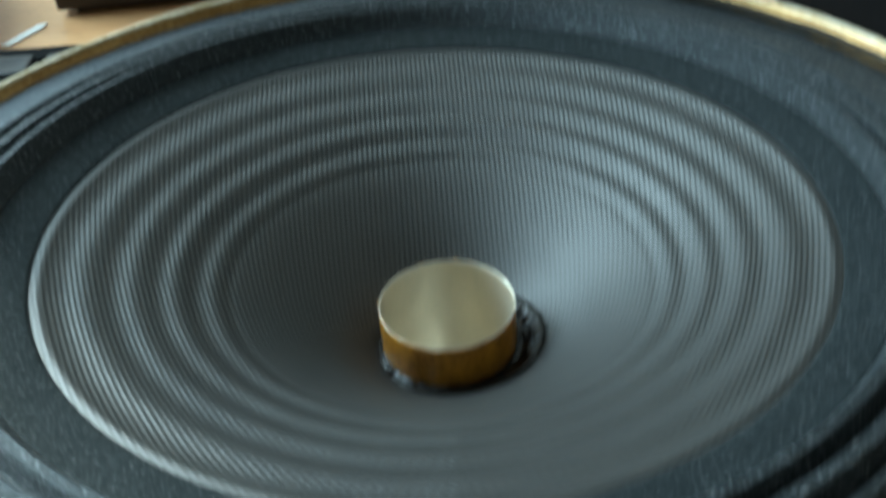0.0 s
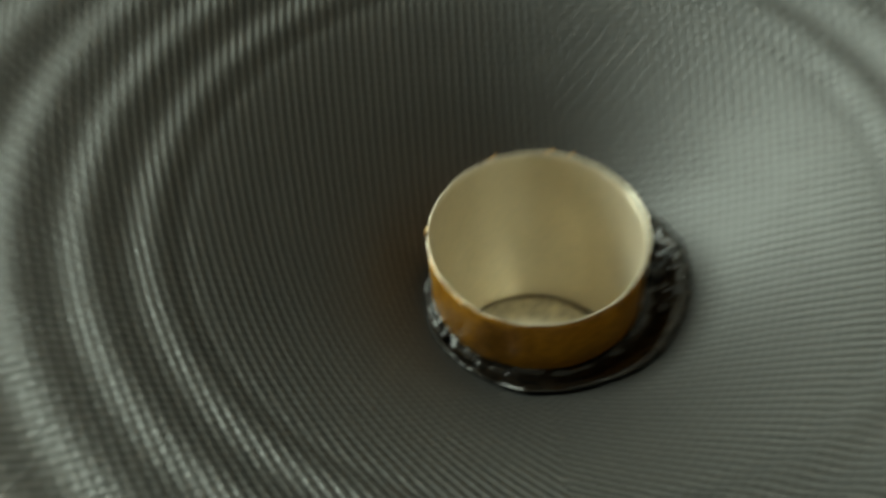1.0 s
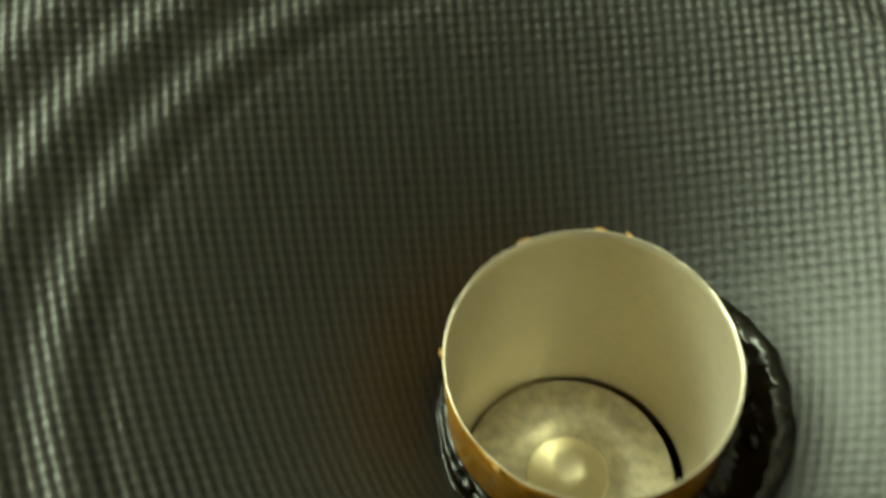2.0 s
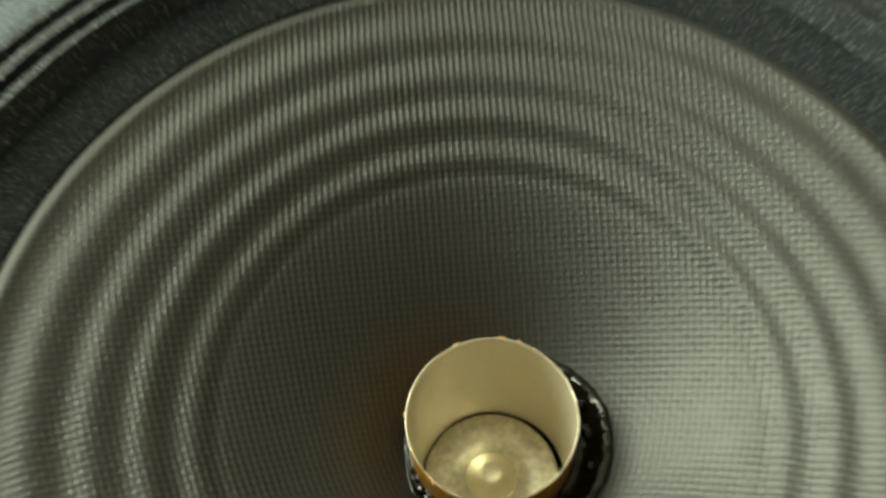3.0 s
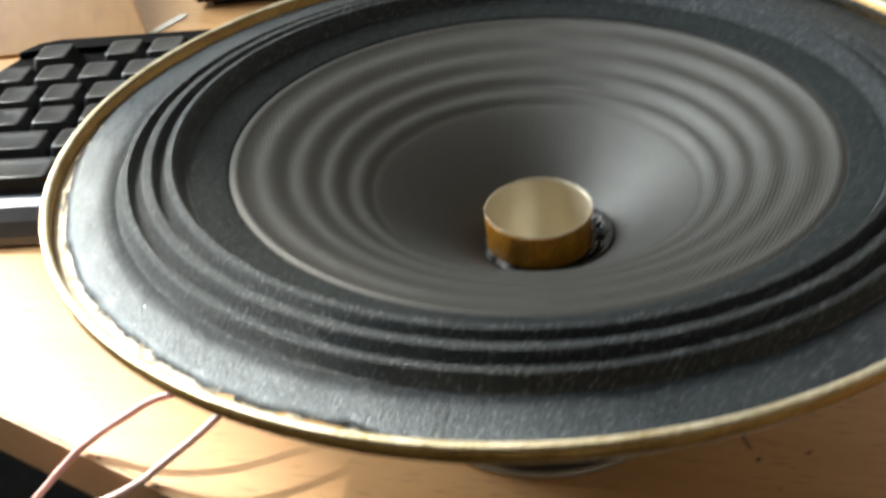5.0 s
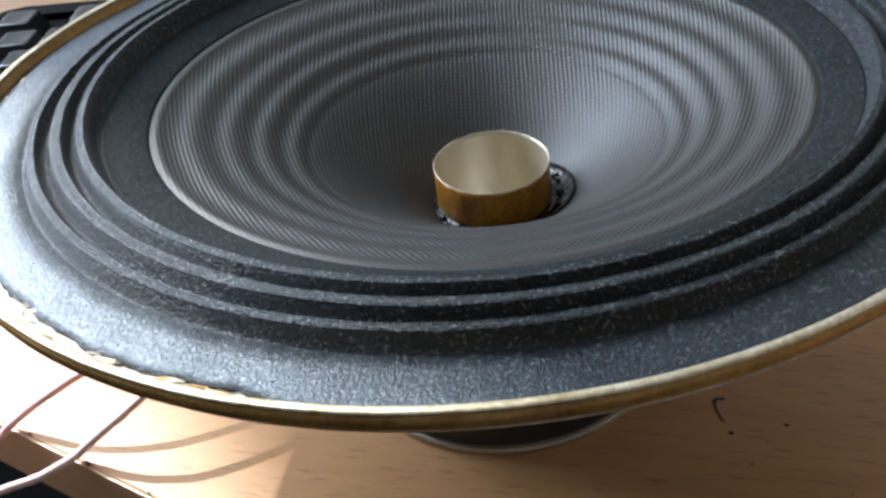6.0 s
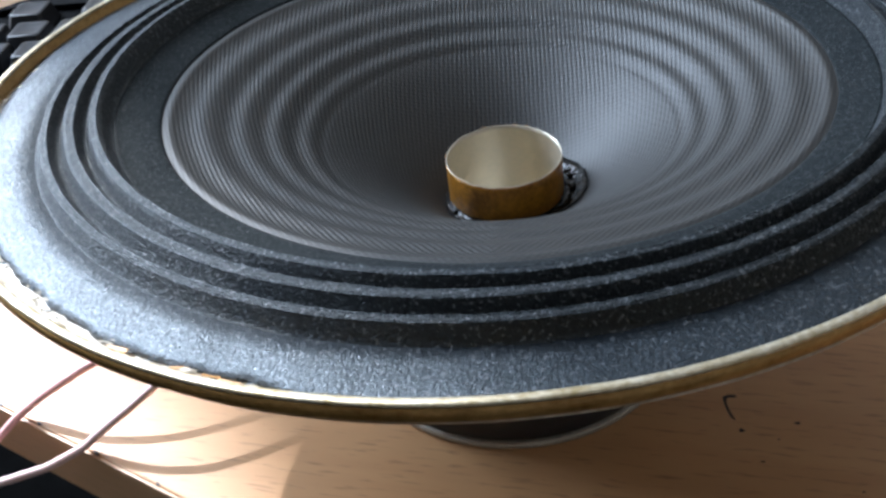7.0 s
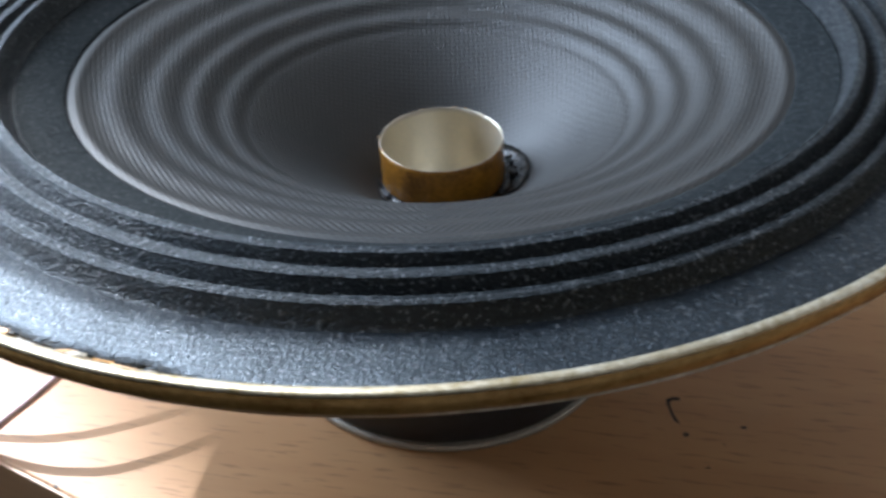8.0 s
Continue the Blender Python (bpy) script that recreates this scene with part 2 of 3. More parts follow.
MAT_KEYS = material("black_key_plastic", (0.021, 0.0225, 0.026), 0.34, spread=0.2, scale=200, bump=0.15, fine=2500, spec=0.35)
MAT_CASE = material("black_case_plastic", (0.0025, 0.0025, 0.0027), 0.8, spread=0.2, scale=150, spec=0.05)
MAT_SILVER = material("glossy_grey_strip", (0.10, 0.11, 0.13), 0.22, 0.3, spread=0.1, scale=100)
# both wire colours are lightened: the sun's glare is put into them
MAT_WIRE_RED = material("sunlit_red_insulation", (0.93, 0.53, 0.50), 0.4, spread=0.12, scale=300, bump=0.1)
MAT_WIRE_PINK = material("sunlit_pink_insulation", (0.95, 0.68, 0.65), 0.45, spread=0.12, scale=300, bump=0.1)
MAT_WHITE = material("white_strip_surface", (0.78, 0.77, 0.74), 0.6, spread=0.08, scale=100)
MAT_WALL = material("painted_wall", (0.46, 0.42, 0.37), 0.8, spread=0.08, scale=6)
MAT_FLOOR = material("near_black_floor", (0.006, 0.006, 0.006), 0.95, spread=0.4, scale=40, spec=0.1)
MAT_SPOT = material("black_ink_spots", (0.015, 0.012, 0.01), 0.5, spread=0.3, scale=200)


# ---- building helpers (bmesh work is in millimetres) ----
def part(name, bm, mat, parent=None, label="", smooth=True):
    me = bpy.data.meshes.new(name)
    bm.transform(Matrix.Scale(0.001, 4))
    bmesh.ops.recalc_face_normals(bm, faces=bm.faces)
    bm.to_mesh(me)
    bm.free()
    me.materials.append(mat)
    for p in me.polygons:
        p.use_smooth = smooth
    ob = new(name, me)
    ob.parent = parent
    if label:
        tagged(ob, label)
    return ob


def lathe(profile, n=192, closed=True, wobble=None):
    """Turn a profile of (radius, height) round the z axis; wobble(angle, i, r, z) may shift a point."""
    bm = bmesh.new()
    rings = []
    for k in range(n):
        a = 2 * math.pi * k / n
        ring = []
        for i, (r, z) in enumerate(profile):
            if wobble:
                r, z = wobble(a, i, r, z)
            ring.append(bm.verts.new((r * math.cos(a), r * math.sin(a), z)))
        rings.append(ring)
    m = len(profile)
    for k in range(n):
        a, b = rings[k], rings[(k + 1) % n]
        for i in range(m if closed else m - 1):
            j = (i + 1) % m
            bm.faces.new((a[i], b[i], b[j], a[j]))
    bmesh.ops.remove_doubles(bm, verts=bm.verts, dist=1e-4)
    return bm


def box(x0, x1, y0, y1, z0, z1, bevel=0.0, seg=2):
    bm = bmesh.new()
    bmesh.ops.create_cube(bm, size=1, matrix=Matrix.Translation(((x0 + x1) / 2, (y0 + y1) / 2, (z0 + z1) / 2)) @ Matrix.Diagonal((x1 - x0, y1 - y0, z1 - z0, 1)))
    if bevel:
        bmesh.ops.bevel(bm, geom=bm.edges[:], offset=bevel, segments=seg, affect="EDGES", profile=0.5)
    return bm


def prism(outline, z0, z1, bevel=0.0):
    bm = bmesh.new()
    lo = [bm.verts.new((x, y, z0)) for x, y in outline]
    hi = [bm.verts.new((x, y, z1)) for x, y in outline]
    bm.faces.new(hi)
    bm.faces.new(lo[::-1])
    for i in range(len(outline)):
        j = (i + 1) % len(outline)
        bm.faces.new((lo[i], lo[j], hi[j], hi[i]))
    if bevel:
        bmesh.ops.bevel(bm, geom=bm.edges[:], offset=bevel, segments=2, affect="EDGES", profile=0.5)
    return bm


def tube(points, radius, sides=12, steps=14):
    """A round cord along a smooth line through the points."""
    pts = [Vector(p) for p in points]
    line = []
    for i in range(len(pts) - 1):
        p0, p1, p2, p3 = pts[max(i - 1, 0)], pts[i], pts[i + 1], pts[min(i + 2, len(pts) - 1)]
        for s in range(steps):
            t = s / steps
            line.append(0.5 * (2 * p1 + (p2 - p0) * t + (2 * p0 - 5 * p1 + 4 * p2 - p3) * t * t + (3 * p1 - p0 - 3 * p2 + p3) * t ** 3))
    line.append(pts[-1])
    bm = bmesh.new()
    rings = []
    for i, p in enumerate(line):
        d = (line[min(i + 1, len(line) - 1)] - line[max(i - 1, 0)]).normalized()
        u = d.cross(Vector((0, 0, 1))).normalized()
        v = u.cross(d)
        rings.append([bm.verts.new(p + radius * (math.cos(2 * math.pi * k / sides) * u + math.sin(2 * math.pi * k / sides) * v)) for k in range(sides)])
    for a, b in zip(rings, rings[1:]):
        for k in range(sides):
            bm.faces.new((a[k], a[(k + 1) % sides], b[(k + 1) % sides], b[k]))
    bm.faces.new(rings[0][::-1])
    bm.faces.new(rings[-1])
    return bm


# ---- the table ----
EDGE_A, EDGE_DIR = Vector((-151.3, 2.4)), Vector((0.836, -0.549)).normalized()
BACK = Vector((-EDGE_DIR.y, EDGE_DIR.x))
TABLE_T = 18.0


def on_table(u, v):
    p = EDGE_A + EDGE_DIR * u + BACK * v
    return (p.x, p.y)


tabletop = part("tabletop", prism([on_table(-900, 0), on_table(900, 0), on_table(900, 800), on_table(-900, 800)], -TABLE_T, 0, 0.5), MAT_TABLE, None, smooth=False)
tagged(tabletop, "beech-look wooden tabletop, chipped along its front edge", "table", kind="structure")
edge_band = part("edge_band", prism([on_table(-900, -0.7), on_table(900, -0.7), on_table(900, -0.02), on_table(-900, -0.02)], -TABLE_T, -0.5), MAT_EDGE, tabletop, smooth=False)
for u, w, d in ((60.8, 1.3, 0.6), (82.0, 0.8, 0.4), (39.5, 1.1, 0.3), (24.0, 0.7, 0.3), (121.0, 0.9, 0.4)):
    chip = []
    for k in range(10):
        a = 2 * math.pi * k / 10
        chip.append(on_table(u + w * math.cos(a) * random.uniform(0.6, 1.1), 0.35 + d * math.sin(a) * random.uniform(0.6, 1.1)))
    part("chip", prism(chip, -0.3, 0.12), MAT_SPOT, tabletop, smooth=False)

# ---- the room ----
def wall(name, x0, x1, y0, y1, z0, z1, label=""):
    return tagged(part(name, box(x0, x1, y0, y1, z0, z1), MAT_WALL, smooth=False), label or "plain painted wall", "wall", kind="structure")


# floor coloured near black all over so it stays dark below the table edge
floor = tagged(part("floor", box(-1100, 1800, -1800, 1700, -800, -760), MAT_FLOOR, smooth=False), "near-black floor below the table", "floor", kind="structure")
ceiling = tagged(part("ceiling", box(-1100, 1800, -1800, 1700, 1800, 1860), MAT_WALL, smooth=False), "plain painted ceiling", "ceiling", kind="structure")
wall("wall_east", 1700, 1800, -1800, 1700, -760, 1800)
wall("wall_south", -1100, 1700, -1800, -1700, -760, 1800)
wall("wall_north", -1100, 1700, 1600, 1700, -760, 1800)
# the window takes up most of the west wall; its north jamb cuts off the sun beside the loudspeaker
JAMB_SOUTH, JAMB_NORTH = 320, 1182
wall("wall_west", -1100, -1000, -1700, JAMB_SOUTH, -760, 1800, "plain painted wall beside the window")
wall("wall_west_north", -1100, -1000, JAMB_NORTH, 1600, -760, 1800, "plain painted wall beside the window")
wall("wall_west_sill", -1100, -1000, JAMB_SOUTH, JAMB_NORTH, -760, 150, "plain painted wall below the window")
wall("wall_west_head", -1100, -1000, JAMB_SOUTH, JAMB_NORTH, 1780, 1800, "plain painted wall above the window")

# ---- things behind ----
BOX_Y = 309.0
# wooden board built as a wedge; the slope is added to catch grazing sun
bm = bmesh.new()
ends = [[bm.verts.new((x - slant * (y - 270), y, z)) for y, z in ((270, 0), (270, 1.5), (344, 55), (366, 55), (366, 0))] for x, slant in ((-430, 0.0), (-164, 0.45))]
for k in range(5):
    bm.faces.new((ends[0][k], ends[0][(k + 1) % 5], ends[1][(k + 1) % 5], ends[1][k]))
bm.faces.new(ends[0][::-1])
bm.faces.new(ends[1])
bmesh.ops.bevel(bm, geom=bm.edges[:], offset=0.6, segments=2, affect="EDGES", profile=0.5)
sloped_board = tagged(part("sloped_board", bm, MAT_BOARD, smooth=False), "orange-brown wooden board, its slope added to catch grazing sun", "block")
dark_box = tagged(new("dark_cabinet"), "dark brown wooden box standing on the table in shade", "box")
part("body", box(-148, 160, BOX_Y + 4, BOX_Y + 130, 3, 60, 1.5), MAT_DARKWOOD, dark_box, smooth=False)
part("plinth", box(-140, 155, BOX_Y + 9, BOX_Y + 120, 0, 3), MAT_DARKWOOD, dark_box, smooth=False)
black_case = tagged(part("equipment_case", box(165, 430, 140, 300, 0, 90, 8, 4), MAT_CASE), "black equipment case standing on the table in shade", "case")
strip = part("white_strip", prism([(-168.0, 285.0), (-164.0, 283.0), (-152.5, 302.0), (-152.0, 306.5), (-156.0, 306.0)], 0.0, 0.8), MAT_WHITE, smooth=False)
tagged(strip, "narrow white strip lying on the table", "paper")

# ---- the loudspeaker ----
speaker = tagged(new("loudspeaker"), "eight-inch loudspeaker without dust cap, lying face up on the table", "loudspeaker")
# the moving parts sit off centre and lean a little: radius, shift in x, shift in y, lean in x
LEAN = ((0, 3.1, -0.35, -0.026), (41, 2.7, -0.6, -0.027), (71, 2.0, -0.25, -0.026), (93.3, 0.25, -0.4, -0.02), (98, 0.0, 0.0, -0.018), (107, 0.0, 0.0, -0.010), (120, 0, 0, 0))


def lean(bm):
    for v in bm.verts:
        r = math.hypot(v.co.x, v.co.y)
        for a, b in zip(LEAN, LEAN[1:]):
            if r <= b[0]:
                t = (r - a[0]) / (b[0] - a[0])
                dx, dy, k = (a[i] + (b[i] - a[i]) * t for i in (1, 2, 3))
                v.co.z += k * v.co.x
                v.co.x += dx
                v.co.y += dy
                break
    return bm


def along(pts, r):
    for (r0, z0), (r1, z1) in zip(pts, pts[1:]):
        if r <= r1:
            return z0 + (z1 - z0) * (r - r0) / (r1 - r0)
    return pts[-1][1]


CONE = ((12.0, 41.0), (15.0, 43.6), (20.0, 47.7), (28.0, 54.2), (36.0, 60.0), (41.4, 63.3), (50.0, 67.7), (60.0, 71.6), (66.0, 73.7), (71.0, 75.0), (73.0, 75.6))


RINGS = ((38.7, -0.25), (40.6, 0.0), (46.7, 1.0), (53.0, 2.0), (60.2, 3.0), (68.2, 4.0), (70.3, 4.5), (71.6, 4.8))


def cone_face(r):
    z = sum(along(CONE, r + d) for d in (-2, -1, 0, 1, 2)) / 5
    if r > 38.7:
        z += 0.33 * math.sin(2 * math.pi * along(RINGS, r)) * min(1, (r - 38.7) / 1.6)
    return z


face = [(13.3 + 58.0 * i / 189, cone_face(13.3 + 58.0 * i / 189)) for i in range(190)]
cone = part("cone", lean(lathe(face + [(r, z - 0.6) for r, z in reversed(face)], 288)), MAT_CONE, speaker, "dark grey woven cone with four pressed rings")

ROLLS = ((71.0, 75.0), (72.5, 75.5), (76.0, 76.5), (78.6, 77.2), (79.4, 77.6), (80.0, 78.5), (80.8, 80.6), (81.3, 81.5), (81.7, 81.85), (82.2, 81.78), (82.7, 81.8), (83.05, 81.4), (83.4, 80.4), (83.9, 79.1),
         (84.4, 78.5), (84.8, 78.8), (85.2, 79.8), (85.6, 80.9), (86.0, 81.45), (86.8, 81.42), (87.4, 81.45), (87.8, 81.0), (88.2, 79.9), (88.7, 78.6), (89.2, 78.0), (89.7, 78.3), (90.2, 79.2), (90.6, 80.2),
         (90.95, 80.6), (91.5, 80.58), (91.95, 80.5), (92.3, 80.0), (92.8, 78.8), (93.3, 77.6), (93.8, 77.2), (95.6, 76.9))
band_pts = [(71.0 + 8.4 * i / 12, along(ROLLS, 71.0 + 8.4 * i / 12)) for i in range(13)]
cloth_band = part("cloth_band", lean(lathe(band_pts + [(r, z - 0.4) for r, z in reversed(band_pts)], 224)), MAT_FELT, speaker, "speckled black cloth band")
roll_pts = [(79.4 + 15.8 * i / 160, sum(along(ROLLS, 79.4 + 15.8 * i / 160 + d) for d in (-0.22, 0.0, 0.22)) / 3) for i in range(161)]
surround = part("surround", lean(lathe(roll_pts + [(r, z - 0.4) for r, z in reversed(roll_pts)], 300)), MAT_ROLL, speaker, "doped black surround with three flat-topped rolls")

for rc, wc, hc in ((81.65, 0.26, 0.24), (82.75, 0.16, 0.15), (85.95, 0.26, 0.24), (87.55, 0.18, 0.17), (90.95, 0.26, 0.24), (92.05, 0.16, 0.15)):
    # frayed, worn bead along each edge of the rolls; its glints are put into specks
    bead = [(rc + wc * math.cos(math.pi * q / 5), along(ROLLS, rc) - 0.14 + hc * math.sin(math.pi * q / 5)) for q in range(6)]
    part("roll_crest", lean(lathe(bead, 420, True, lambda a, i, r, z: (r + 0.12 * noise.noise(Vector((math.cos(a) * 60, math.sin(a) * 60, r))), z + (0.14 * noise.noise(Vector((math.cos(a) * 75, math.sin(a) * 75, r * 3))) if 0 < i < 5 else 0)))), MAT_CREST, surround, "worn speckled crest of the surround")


def gasket_edge(a, i, r, z):
    v = Vector((math.cos(a) * 9, math.sin(a) * 9, 0))
    if r > 100:
        d = math.degrees(a) % 360
        bare = max(0.0, min(1.0, (d - 168) / 20, (268 - d) / 18))
        r -= bare * (2.7 + 1.1 * noise.noise(v) + 0.8 * noise.noise(v * 6)) + 0.35 * noise.noise(v * 2.3) + 0.25 * abs(noise.noise(v * 9))
    return r, z + 0.12 * noise.noise(Vector((math.cos(a) * 5, math.sin(a) * 5, r * 0.15)))


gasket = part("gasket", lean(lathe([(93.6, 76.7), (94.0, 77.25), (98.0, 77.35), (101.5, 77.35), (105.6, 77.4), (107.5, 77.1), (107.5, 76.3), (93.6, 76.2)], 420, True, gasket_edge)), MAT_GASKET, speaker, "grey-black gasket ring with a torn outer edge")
residue = part("glue_residue", lean(lathe([(99.0, 75.6), (99.0, 76.1), (103.5, 76.5), (107.6, 76.6), (107.6, 75.6)], 300, True, lambda a, i, r, z: (r, z + (0.4 * noise.noise(Vector((math.cos(a) * 14, math.sin(a) * 14, r * 0.4))) if 0 < i < 4 else 0)))), MAT_RESIDUE, speaker, "pale dried glue and torn paper along the lip")
for k in range(46):
    # curled shreds of torn gasket paper along the bare stretch
    a = radians(random.uniform(168, 258))
    L, w = random.uniform(0.8, 3.2), random.uniform(0.2, 0.6)
    bm = bmesh.new()
    top = []
    for s in range(4):
        t = s / 3
        top.append([bm.verts.new((q, (t - 0.5) * L, 0.5 * math.sin(t * 2.6) * w)) for q in (-w * (1 - 0.5 * t), w * (1 - 0.5 * t))])
    for p, q in zip(top, top[1:]):
        bm.faces.new((p[0], p[1], q[1], q[0]))
    bmesh.ops.solidify(bm, geom=bm.faces[:], thickness=0.15)
    r = random.uniform(103.6, 106.2)
    bm.transform(Matrix.Translation((r * math.cos(a), r * math.sin(a), 76.95 - 0.014 * r * math.cos(a))) @ Matrix.Rotation(a + random.uniform(-0.5, 0.5), 4, "Z"))
    part("paper_shred", bm, random.choice((MAT_RESIDUE, MAT_RESIDUE, MAT_GASKET)), residue, smooth=False)

def dented(a, i, r, z):
    v = Vector((math.cos(a), math.sin(a), 0))
    return r + 0.06 * noise.noise(v * 12 + Vector((0, 0, z))), z + 0.10 * noise.noise(v * 7 + Vector((0, 0, 2)))


for ang, rr, L, turn in ((227.1, 105.4, 1.6, 0.4), (228.5, 106.2, 1.9, 1.2), (207.5, 105.6, 2.2, 0.9), (238.0, 105.0, 1.2, 0.2)):
    a = radians(ang)
    bm = box(-0.16, 0.16, -L / 2, L / 2, 0, 0.14)
    bm.transform(Matrix.Translation((rr * math.cos(a), rr * math.sin(a), 76.9 - 0.012 * rr * math.cos(a))) @ Matrix.Rotation(a + turn, 4, "Z"))
    part("scratch", bm, MAT_SPOT, residue, "dark scratch in the dried glue", smooth=False)
for k in range(16):
    # brown flakes of torn paper stuck in the dried glue
    a = radians(random.uniform(236, 258))
    r, w, L = random.uniform(104.4, 106.6), random.uniform(0.25, 0.6), random.uniform(0.6, 2.2)
    bm = box(-w, w, -L, L, 0, 0.22, 0.08, 1)
    bm.transform(Matrix.Translation((r * math.cos(a), r * math.sin(a), 76.85 - 0.013 * r * math.cos(a))) @ Matrix.Rotation(a + random.uniform(-0.4, 0.4), 4, "Z") @ Matrix.Rotation(random.uniform(-0.25, 0.25), 4, "Y"))
    part("paper_flake", bm, MAT_SCRAP, residue, "torn brown paper flake", smooth=False)
for k in range(12):
    a = radians(random.uniform(318, 331))
    bm = box(-random.uniform(0.3, 0.9), random.uniform(0.3, 0.9), -random.uniform(0.4, 1.2), random.uniform(0.4, 1.2), 0, 0.35, 0.1, 1)
    bm.transform(Matrix.Translation((108.2 * math.cos(a), 108.2 * math.sin(a), 80.9 + random.uniform(-0.1, 0.3))) @ Matrix.Rotation(a + random.uniform(-0.6, 0.6), 4, "Z") @ Matrix.Rotation(random.uniform(-0.5, 0.5), 4, "Y"))
    part("paper_shred", bm, MAT_SCRAP, residue, smooth=False)

flange = part("flange", lathe([(95.0, 73.6), (95.0, 74.1), (105.6, 74.2), (107.1, 75.0), (107.8, 76.2), (107.95, 80.35), (109.5, 80.35), (109.4, 77.8), (108.8, 77.1), (107.5, 76.0), (105.8, 74.4), (104.5, 73.6)], 288, True, dented), MAT_GOLD, speaker, "yellow-gold passivated steel flange with an upstanding lip")
lip_edge = part("lip_edge", lathe([(107.92, 80.36), (107.96, 80.75), (108.2, 80.95), (109.25, 80.95), (109.5, 80.75), (109.53, 80.36)], 288, True, dented), MAT_LIP, flange, "bright worn top edge of the lip")
for ang, turn in ((36.0, 0.3), (41.5, -0.2), (47.0, 0.15), (53.0, -0.3), (60.5, 0.1), (24.0, 0.2)):
    # fine cracks across the worn top of the lip
    a = radians(ang)
    bm = box(-0.75, 0.75, -0.11, 0.11, 0, 0.12)
    bm.transform(Matrix.Translation((108.7 * math.cos(a), 108.7 * math.sin(a), 80.94)) @ Matrix.Rotation(a + turn, 4, "Z"))
    part("crack", bm, MAT_SPOT, flange, "dark crack across the lip", smooth=False)
# dark strip added to darken the inside of the lip on its far side
bm = bmesh.new()
rows = []
for k in range(121):
    a = radians(-50 + 150 * k / 120)
    e = min(1.0, k / 12, (120 - k) / 12)
    top = 76.8 + e * (2.3 + 0.5 * noise.noise(Vector((math.cos(a) * 9, math.sin(a) * 9, 4))))
    rows.append([bm.verts.new((r * math.cos(a), r * math.sin(a), z)) for r, z in ((107.85, 76.2), (106.9, 76.9), (107.3, (77.4 + top) / 2), (107.7, top), (108.0, top))])
for p, q in zip(rows, rows[1:]):
    for i in range(5):
        j = (i + 1) % 5
        bm.faces.new((p[i], q[i], q[j], p[j]))
bm.faces.new(rows[0])
bm.faces.new(rows[-1][::-1])
part("lip_strip", bm, MAT_LIP_STRIP, flange, "dark brown strip added inside the lip")
basket_ring = part("basket_ring", lathe([(93.0, 73.6), (104.4, 73.6), (101.0, 72.6), (97.5, 71.2), (95.5, 65.0), (93.5, 65.0), (93.5, 72.0)], 192), MAT_GOLD, speaker)
for k in range(6):
    a = 2 * math.pi * k / 6
    bm = bmesh.new()
    rows = []
    for s in range(9):
        t = s / 8
        r, z = 94.0 - 51.0 * t ** 1.15, 67.0 - 42.0 * t
        w = 13.0 - 3.0 * t
        rows.append([bm.verts.new((r + dr, sgn * w, z + dz)) for sgn, dr, dz in ((-1, 0, 0), (-0.8, 1.6, -1.2), (0.8, 1.6, -1.2), (1, 0, 0), (0.8, -0.2, 0.4), (-0.8, -0.2, 0.4))])
    for p, q in zip(rows, rows[1:]):
        for i in range(6):
            j = (i + 1) % 6
            bm.faces.new((p[i], p[j], q[j], q[i]))
    bm.faces.new(rows[0])
    bm.faces.new(rows[-1][::-1])
    bm.transform(Matrix.Rotation(a, 4, "Z"))
    part("basket_arm", bm, MAT_GOLD, speaker)


def on_axis(bm):
    """The magnet and its plates share the coil's centre, not the flange's."""
    bm.transform(Matrix.Translation((2.4, -1.2, 0)))
    return bm


basket_base = part("basket_base", on_axis(lathe([(17.5, 22.0), (17.5, 23.3), (42.0, 23.3), (46.0, 26.3), (46.8, 25.6), (42.5, 22.0)], 128)), MAT_GOLD, speaker)
spider_top = [(17.0 + i * 0.8, 38.0 - 7.0 * i / 30 + 0.7 * math.sin(i * 1.3)) for i in range(31)]
spider = part("spider", lathe(spider_top + [(r, z - 0.5) for r, z in reversed(spider_top)], 128), MAT_FELT, speaker)
top_plate = part("top_plate", on_axis(lathe([(17.2, 17.5), (17.2, 22.0), (37.5, 22.0), (38.0, 21.5), (38.0, 17.5)], 128)), MAT_STEEL, speaker)
magnet = part("magnet", on_axis(lathe([(20.0, 1.9), (20.0, 17.4), (37.8, 17.4), (38.6, 16.6), (38.6, 2.4), (38.0, 1.9)], 160)), MAT_MAGNET, speaker, "black ferrite ring magnet")
back_plate = part("back_plate", on_axis(lathe([(0.0, 0.03), (0.0, 1.8), (38.8, 1.8), (39.4, 1.4), (39.5, 0.5), (39.0, 0.03)], 160)), MAT_STEEL, speaker, "bare zinc-plated back plate")

# coil, pole piece and glue share the coil's own centre
COIL = Matrix.Translation((3.1, -0.35, 0))
bm = lathe([(4.5, 25.4), (11.5, 25.4), (11.85, 25.0), (11.85, 1.8), (4.5, 1.8)], 128)
bm.transform(Matrix.Translation((2.75, -0.05, 0)))
pole_piece = part("pole_piece", bm, MAT_POLE, speaker, "bright turned steel pole piece")
bm = lathe([(0.0, 23.2), (4.4, 25.25), (4.6, 25.45), (4.65, 25.1), (0.0, 22.9)], 96)
bm.transform(Matrix.Translation((2.75, -0.05, 0)))
part("pole_dimple", bm, MAT_TIP, pole_piece, "brushed conical dimple")


